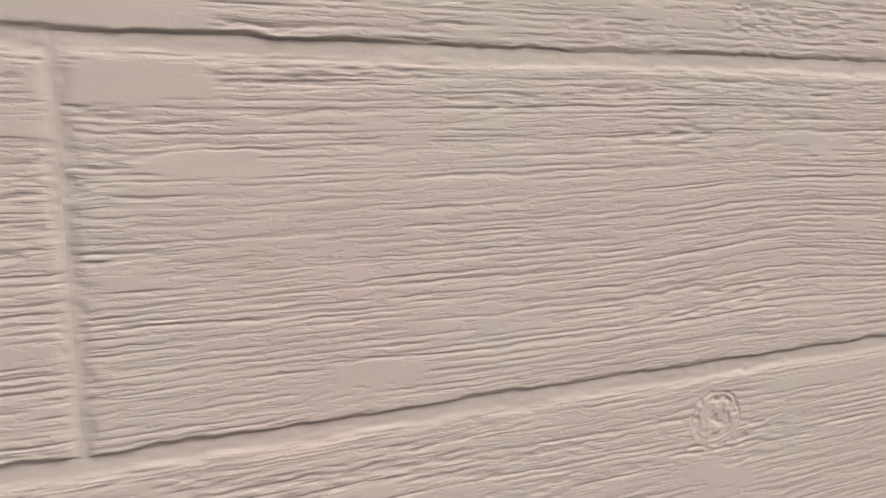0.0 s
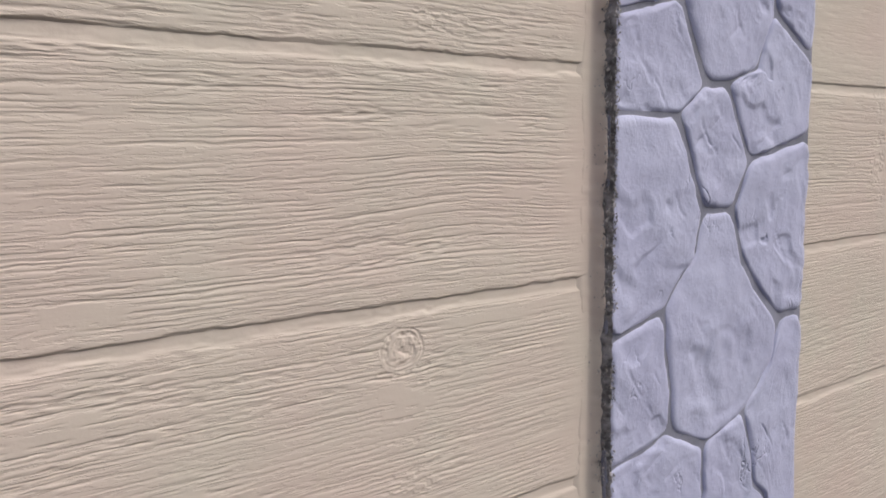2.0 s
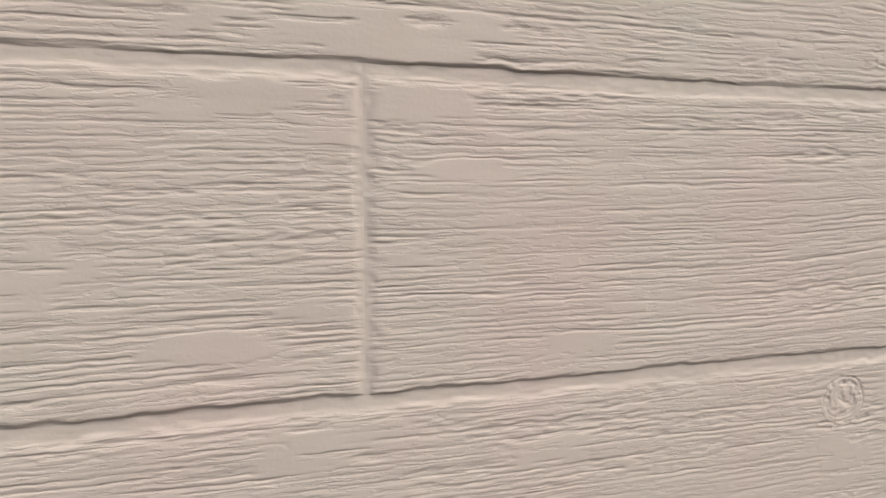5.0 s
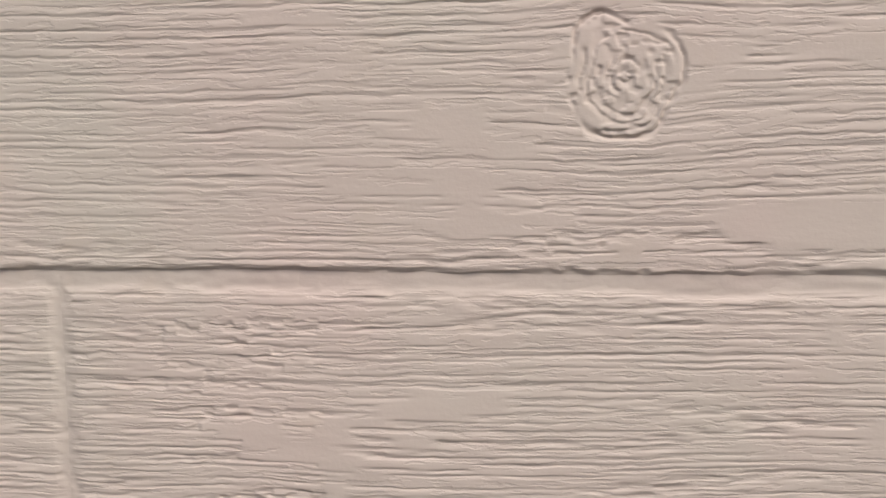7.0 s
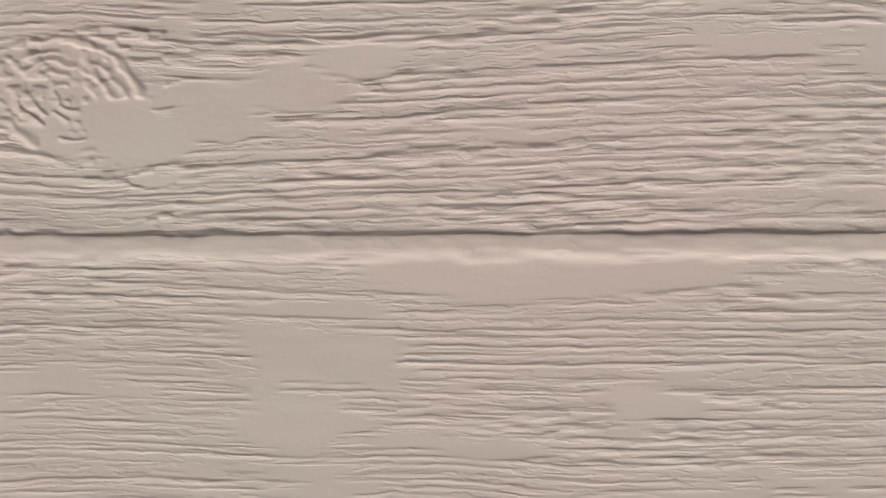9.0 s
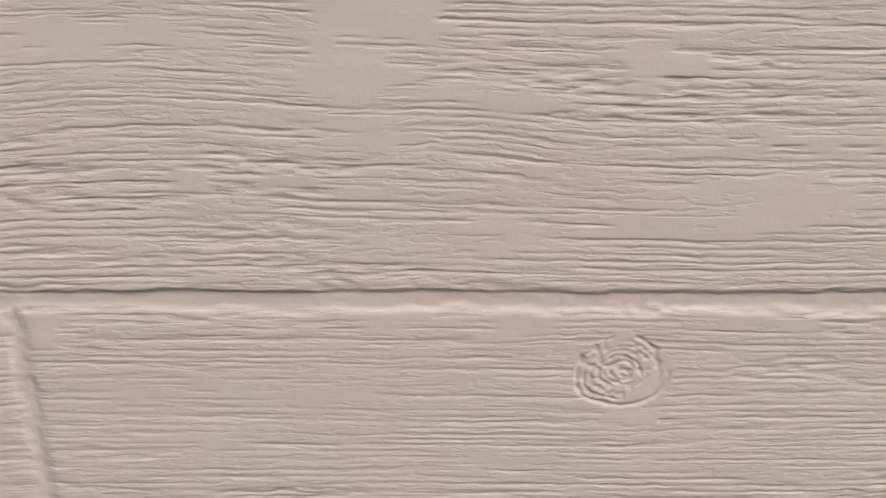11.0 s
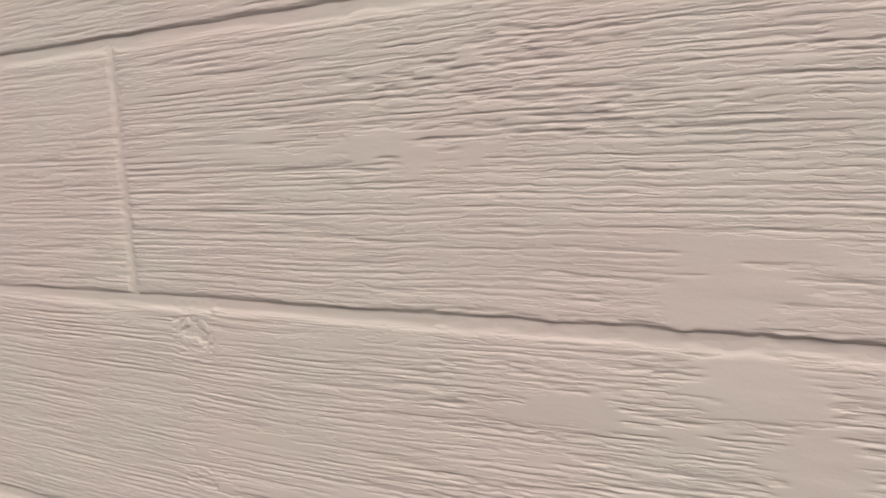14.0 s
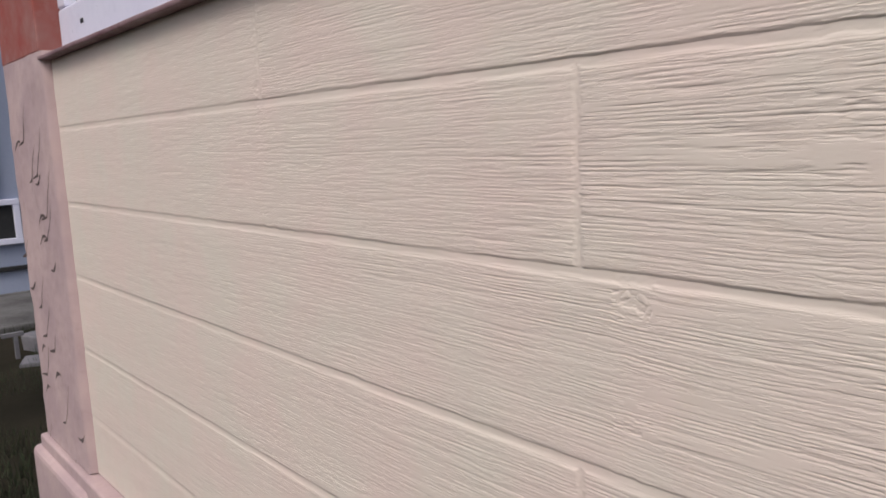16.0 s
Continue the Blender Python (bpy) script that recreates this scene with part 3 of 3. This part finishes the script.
    chip = vn(rv / 0.024, ru / 0.019, seed + 5)
    dent = dent + 0.0016 * step(0.58, 0.62, chip) * step(0.5, 0.6, vn(px / 0.06, pz / 0.05, seed + 6))
    y = np.minimum(y_back + (y_front - y_back) * pillow + dent * pillow, y_back + 0.0002)
    mesh_object("stone", grid_mesh("stone", px[:, ::-1], y[:, ::-1], pz[:, ::-1]), material, parent)


def right_pillar():
    x0, x1 = RIGHT_PILLAR
    body = part("pillar", box(x0, x1, -0.0135, 0.22, GROUND - 0.2, 1.000, 0.002), MORTAR)
    tagged(body, "lavender painted pillar of moulded crazy stones with dark joints", "pillar", kind="structure")
    pier = part("pier", box(x0, x1, -0.0122, 0.22, 1.001, 2.248, 0.003), RED)
    tagged(pier, "red painted pier above the stone pillar", "pier", kind="structure")
    # corners of the stones (x, z), then each stone by its corners in turn
    lo, hi = x0 + 0.002, x1 - 0.001
    at = {
        "a": (0.628, 0.883), "b": (0.666, 0.809), "c": (0.628, 0.780), "d": (0.698, 0.811), "e": (0.773, 0.884), "f": (hi, 0.841), "g": (hi, 0.762), "h": (0.738, 0.737),
        "i": (0.666, 0.692), "j": (0.714, 0.689), "k": (0.799, 0.570), "l": (hi, 0.573), "m": (0.614, 0.601), "n": (lo, 0.583), "p": (0.791, 0.526), "q": (0.743, 0.477),
        "r": (0.677, 0.456), "s": (0.623, 0.484), "t": (0.595, 0.473), "u": (lo, 0.464), "v": (0.679, 0.402), "w": (0.766, 0.390), "x": (0.794, 0.366), "y": (0.757, 0.436),
        "A": (lo, 1.008), "B": (0.662, 1.018), "C": (0.753, 1.022), "D": (hi, 0.997), "E": (lo, 0.862), "F": (lo, 0.780), "G": (0.758, 0.857), "H": (0.747, 0.827),
        "I": (0.731, 0.640), "J": (0.761, 0.604), "K": (0.657, 0.648), "L": (0.627, 0.621), "M": (0.618, 0.559), "N": (0.627, 0.522), "P": (hi, 0.335), "Q": (lo, 0.335),
        "R": (0.675, 0.335), "S": (0.768, 0.335),
    }
    polys = [[Vector(at[key]) for key in word] for word in ("EaBA", "abdHGeCB", "efDC", "dhgfeGH", "FcbaE", "ijhdbc", "jIJklgh", "nmLKicF", "srqpkJIjiKLmMN", "utsNMmn", "PlkpqywxS", "QRvrstu", "RSxwyqrv")]
    # the wide joints, by their two ends; the others are thin creases
    joints = {}
    for pairs, half in (("ab bd dh ci jI IJ Jk sr eC ef", 0.0034), ("mM MN Ns qy yw wx aE cF ij jh hg kl us", 0.0024), ("iK aB mn ts rv tu", 0.0015)):
        for p, q in pairs.split():
            joints[(round(at[p][0] + at[q][0], 3), round(at[p][1] + at[q][1], 3))] = half
    rnd = random.Random(5)
    sites = [(Vector((x0 + 0.05 + 0.1 * j + rnd.uniform(-0.03, 0.03), 0.25 - 0.105 * k + 0.03 * j + rnd.uniform(-0.02, 0.02))), 0.0) for k in range(7) for j in range(3)]
    polys += [poly for poly in (cell(sites, k, lo, hi, GROUND, 0.334) for k in range(len(sites))) if poly]
    for k, poly in enumerate(polys):
        stone(body, poly, 100 + 3 * k, joints, lo, hi, -0.0138, -0.0164, LAVENDER)
    # ragged bare strip down the pillar's edge
    zs = np.linspace(-0.06, 0.985, 1500)
    us = np.linspace(0, 1, 16)
    pu, pz = np.meshgrid(us, zs)
    rag = 0.004 * (vn(pz / 0.05, pu * 0, 70) - 0.5) + 0.0022 * (vn(pz / 0.005, pu * 0.5, 71) - 0.5)
    px = x0 - 0.0012 + 0.0036 * pu ** 3 + 0.8 * rag * (1 - 0.4 * pu) + 0.0012 * (vn(pu * 5, pz / 0.004, 73) - 0.5)
    py = 0.0016 - 0.0188 * pu + 0.0014 * (vn(pu * 6, pz / 0.003, 72) - 0.5)
    mesh_object("bare_edge", grid_mesh("bare_edge", px, py, pz), TAR, body, "ragged black unpainted edge")
    rnd = np.random.RandomState(21)
    n = 4200
    cz, cx = rnd.uniform(-0.05, 0.98, n), x0 + 0.0003 + rnd.normal(0, 0.0030, n)
    keep = (vn(cz / 0.03, cz * 0, 77) > 0.25) & (cx > x0 - 0.0060) & ((cz < 0.88) | (rnd.uniform(0, 1, n) < 0.25))
    cz, cx = cz[keep], cx[keep]
    n = len(cz)
    cy = np.where(cx < x0 + 0.001, rnd.uniform(-0.0165, -0.001, n), -0.0170)
    size = rnd.uniform(0.0005, 0.0022, n)
    corner = rnd.uniform(-1, 1, (n, 4, 3)) * size[:, None, None] * np.array([1.0, 0.6, 1.3])
    co = np.stack([cx, cy, cz], -1)[:, None] + corner
    # a few flecks strayed onto the trowelled cream beside it
    m = 420
    fz, fx = rnd.uniform(0.0, 0.97, m), x0 - 0.001 - rnd.exponential(0.0045, m)
    fu = np.clip((fx - x0 + 0.026) / 0.0255, 0, 1)
    fy = -0.0002 - (0.0092 + 0.005 * step(0.85, 0.89, fz)) * step(0.55, 1.0, fu) ** 1.5
    flecks = np.stack([fx, fy, fz], -1)[:, None] + rnd.uniform(-1, 1, (m, 4, 3)) * rnd.uniform(0.0004, 0.0011, m)[:, None, None]
    co, n = np.concatenate([co, flecks]), n + m
    tri = np.array([[0, 1, 2], [0, 2, 3], [0, 3, 1], [1, 3, 2]])
    data = bpy.data.meshes.new("crumbs")
    data.from_pydata(co.reshape(-1, 3).tolist(), [], (np.arange(n)[:, None, None] * 4 + tri[None]).reshape(-1, 3).tolist())
    tagged(mesh_object("crumbs", data, TAR, body, "dark crumbs of bare mortar"), kind="stuff")
    # trowelled cream fillet where the boards meet the pillar
    pu, pz = np.meshgrid(np.linspace(0, 1, 36), np.linspace(-0.06, TOP, 700))
    px = x0 - 0.026 + 0.0255 * pu + 0.006 * (vn(pz / 0.05, pu * 0, 74) - 0.5) * (1 - pu)
    py = 0.0023 - 0.0025 * step(0, 0.35, pu) - (0.0092 + 0.005 * step(0.85, 0.89, pz) + 0.007 * (vn(pz / 0.03, pu * 0, 76) - 0.5) + 0.0015 * (vn(pz / 0.006, pu * 0, 78) - 0.5)) * step(0.55, 1.0, pu) ** 1.5 + 0.0007 * (vn(px / 0.014, pz / 0.006, 75) - 0.5) * step(0, 0.3, pu)
    mesh_object("fillet", grid_mesh("fillet", px, py, pz), CREAM, wall_left, "smooth trowelled cream fillet")
    return body


right_pillar()


def left_pillar():
    x0, x1 = LEFT_PILLAR
    us, zs = np.linspace(0, 1, 90), np.linspace(-0.06, 1.0, 240)
    pu, pz = np.meshgrid(us, zs)
    px = x0 + (x1 + 0.004 - x0) * pu
    edge = np.minimum(pu, 1 - pu) * (x1 - x0)
    y = -0.020 + 0.025 * (1 - np.clip(edge / 0.016, 0, 1)) ** 2 + 0.004 * (vn(px / 0.05, pz / 0.07, 50) - 0.5) + 0.0015 * (vn(px / 0.015, pz / 0.02, 51) - 0.5)
    px = px + 0.006 * (vn(pz / 0.08, pu * 0, 52) - 0.5) * (pu > 0.5)
    body = part("pillar", box(x0 + 0.002, x1 - 0.004, 0.0, 0.22, -0.062, 1.0), MAUVE)
    tagged(body, "mauve unpainted corner pillar with dark carved stone marks", "pillar", kind="structure")
    mesh_object("render_coat", grid_mesh("render_coat", px, y, pz), MAUVE, body)
    rnd = random.Random(11)
    for k in range(24):
        cx, cz = x0 + rnd.uniform(0.05, 0.37), 0.88 - 0.042 * k + rnd.uniform(-0.02, 0.02)
        tail, hook = rnd.choice((0.0, 0.0, 0.05, 0.09, 0.12)), rnd.uniform(0.035, 0.06)
        t = np.linspace(0, 1, 24)
        uneven = 0.55 + 0.9 * vn(t * 6, t * 0, 300 + k)
        if tail:
            # a thin slanting scratch that ends in a chip
            down, over = np.clip(t / 0.6, 0, 1), np.clip((t - 0.6) / 0.4, 0, 1)
            lx = cx - 0.60 * tail * down - hook * over + 0.002 * np.sin(9 * t + k)
            lz = cz - tail * down - 0.010 * over
            w = np.where(over > 0, 0.0042 * np.sqrt(1 - over) + 0.0005, 0.0008 + 0.0016 * down) * uneven
        else:
            # a curved gouge rising to one side
            lx, lz = cx + hook * (t - 0.5) * 1.5, cz + 0.026 * t + rnd.choice((-0.012, 0.012)) * np.sin(math.pi * t)
            w = 0.0042 * np.sin(math.pi * t) ** 0.6 * uneven + 0.0003
        # uncut strip just over the coat; its dark colour paints the cut's shade
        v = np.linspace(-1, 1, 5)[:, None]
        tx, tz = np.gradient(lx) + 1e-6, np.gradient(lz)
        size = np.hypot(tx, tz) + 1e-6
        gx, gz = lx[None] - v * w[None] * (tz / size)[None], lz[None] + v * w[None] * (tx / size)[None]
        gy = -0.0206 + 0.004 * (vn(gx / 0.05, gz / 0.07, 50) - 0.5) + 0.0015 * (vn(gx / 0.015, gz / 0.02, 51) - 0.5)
        mesh_object("carved_mark_shade", grid_mesh("carved_mark_shade", gx, gy, gz), CRACK_SHADE, body)
    pier = part("pier", box(x0, x1 - 0.034, -0.018, 0.22, 1.0, 2.248, 0.004), RED)
    tagged(pier, "red painted pier beside the window", "pier", kind="structure")
    foot = part("pillar_foot", box(x0 - 0.05, x1 + 0.015, -0.055, 0.20, GROUND - 0.2, -0.10, 0.02, 3), MAUVE)
    tagged(foot, "mauve rendered block at the foot of the pillar", "pillar foot", kind="structure")


left_pillar()


# ---- neighbour's house across the yard ----
def neighbour():
    x = -8.0
    house = part("neighbour_house", box(x - 5, x, -7, 7, GROUND - 0.2, 3.2), BLUEWALL)
    tagged(house, "pale blue neighbouring house with dark white-framed windows", "house")
    part("foundation", box(x - 5, x + 0.06, -7.02, 7.02, GROUND - 0.2, GROUND + 0.02, 0.01), CONCRETE, house, "grey concrete foundation")
    part("roof", box(x - 5.3, x + 0.4, -7.3, 7.3, 3.2, 3.35, 0.02), CONCRETE, house)
    part("ledge", box(x, x + 0.035, -7.0, 7.0, -0.235, -0.195, 0.006), DARK, house, "dark narrow ledge along the wall")
    for yc in (-3.9, -1.5, 0.30, 3.6):
        for z0, z1 in ((0.05, 0.34), (0.44, 1.50)):
            wide = 0.64 if z0 < 0.4 else 0.50
            w = part("window", box(x - 0.02, x + 0.012, yc - 0.62, yc + wide, z0, z1), DARK, house, "dark unlit window")
            rim = 0.05 if z0 < 0.4 else 0.03
            stuff = PVC if z0 < 0.4 else BLUEWALL
            for y0, y1, za, zb in ((yc - 0.62 - rim, yc + wide + rim, z0 - rim, z0), (yc - 0.62 - rim, yc + wide + rim, z1, z1 + rim), (yc - 0.62 - rim, yc - 0.62, z0 + 0.001, z1 - 0.001), (yc + wide, yc + wide + rim, z0 + 0.001, z1 - 0.001)):
                part("frame", box(x - 0.02, x + 0.05, y0, y1, za, zb, 0.005), stuff, w, "white window frame" if z0 < 0.4 else "pale blue window frame")
            if z0 > 0.4:
                part("transom", box(x - 0.018, x + 0.045, yc - 0.619, yc + wide + 0.02, 0.94, 1.02, 0.006), PVC, w, "white transom bar")
                part("awning", box(x - 0.018, x + 0.08, yc - 0.619, yc + wide - 0.01, 1.24, 1.44, 0.01), SLATE, w, "dark slate strip")


neighbour()

path = part("pavement", box(-7.935, -6.6, -7.0, 7.0, GROUND - 0.1, GROUND + 0.012, 0.01), CONCRETE)
tagged(path, "weathered grey concrete path beside the neighbouring house", "path", kind="structure")


def concrete_block(x, y, sx, sy, sz, turn, seed):
    bm = box(-sx, sx, -sy, sy, 0, sz, min(sx, sy, sz) * 0.15, 2)
    bmesh.ops.subdivide_edges(bm, edges=bm.edges[:], cuts=2, use_grid_fill=True)
    for v in bm.verts:
        v.co += 0.10 * min(sx, sz) * Vector(noise.noise_vector(v.co * 9 + Vector((seed, 0, 0))))
    ob = part("concrete_block", bm, PALE)
    ob.matrix_basis = pose(x, y, GROUND - 0.04, 0, 0, turn)
    tagged(ob, "pale grey concrete block lying in the grass", "concrete block", group="blocks in the yard")


for args in ((-5.9, 0.60, 0.10, 0.08, 0.12, 20, 1), (-5.55, 0.49, 0.09, 0.10, 0.05, 70, 2)):
    concrete_block(*args)


def metal_stake(x, y):
    top = new("metal_stake")
    top.location = (x, y, GROUND - 0.03)
    tagged(top, "short pale grey metal stake with a crossbar", "stake")
    part("post", box(-0.012, 0.012, -0.012, 0.012, -0.05, 0.15, 0.003), PALE, top)
    part("crossbar", box(-0.012, 0.012, -0.075, 0.045, 0.1505, 0.178, 0.004), PALE, top)


metal_stake(-5.75, 0.42)


def grass():
    rnd = np.random.RandomState(3)
    n = 26000
    bx, by = rnd.uniform(-6.6, -3.3, n), rnd.uniform(-1.6, 1.4, n)
    keep = vn(bx / 0.5, by / 0.5, 33) + 0.12 * (bx < -5.0) > 0.42
    bx, by = bx[keep], by[keep]
    n = len(bx)
    hh, ww, an, ln = rnd.uniform(0.015, 0.06, n), rnd.uniform(0.001, 0.003, n), rnd.uniform(0, 6.28, n), rnd.uniform(0, 0.04, n)
    co = np.zeros((n, 3, 3))
    co[:, 0] = np.stack([bx - ww * np.cos(an), by - ww * np.sin(an), 0 * bx + GROUND - 0.04], -1)
    co[:, 1] = np.stack([bx + ww * np.cos(an), by + ww * np.sin(an), 0 * bx + GROUND - 0.04], -1)
    co[:, 2] = np.stack([bx + ln * np.sin(an), by + ln * np.cos(an), GROUND - 0.01 + hh], -1)
    data = bpy.data.meshes.new("grass")
    data.from_pydata(co.reshape(-1, 3).tolist(), [], np.arange(3 * n).reshape(-1, 3).tolist())
    ob = mesh_object("grass", data, GRASS)
    tagged(ob, "thin dark green grass on the soil", "grass", kind="stuff")


grass()

# ---- moulded boards, row by row: joints between the boards of each row ----
JOINTS_LEFT = [[-1.728], [-1.184, 0.0], [-0.665], [-1.183], [-0.667], [-1.30]]
JOINTS_RIGHT = [[], [1.315], [1.90], [1.305], [1.85], [1.30]]
CLOSE = [(-1.0, 0.53), (-1.0, 0.53), (-0.95, 0.40), (-0.88, 0.0), (-0.82, -0.1), (-0.7, -0.2)]
for wall, joints, xa, xb, fine, seed in ((wall_left, JOINTS_LEFT, LEFT_PILLAR[1], RIGHT_PILLAR[0] + 0.004, 0.0032, 200), (wall_right, JOINTS_RIGHT, RIGHT_PILLAR[1] - 0.004, END, 0.0016, 300)):
    for r in range(6):
        edges = [xa] + joints[r] + [xb]
        dz = (0.0007, 0.0005, 0.0005, 0.0005, 0.00055, 0.0018)[r] * (1.0 if wall is wall_left else 1.5)
        for k in range(len(edges) - 1):
            step_z = dz * (1.7 if edges[k + 1] < -1.1 else 1.0)
            plank(wall, edges[k], edges[k + 1], ROWS_Z[r + 1], ROWS_Z[r] + (GROOVE * 0.40 if r == 0 else 0.0), seed + 7 * r + 3 * k, fine, step_z, CLOSE[r], -0.012 if r == 4 else 0.0, (k > 0, k < len(edges) - 2))
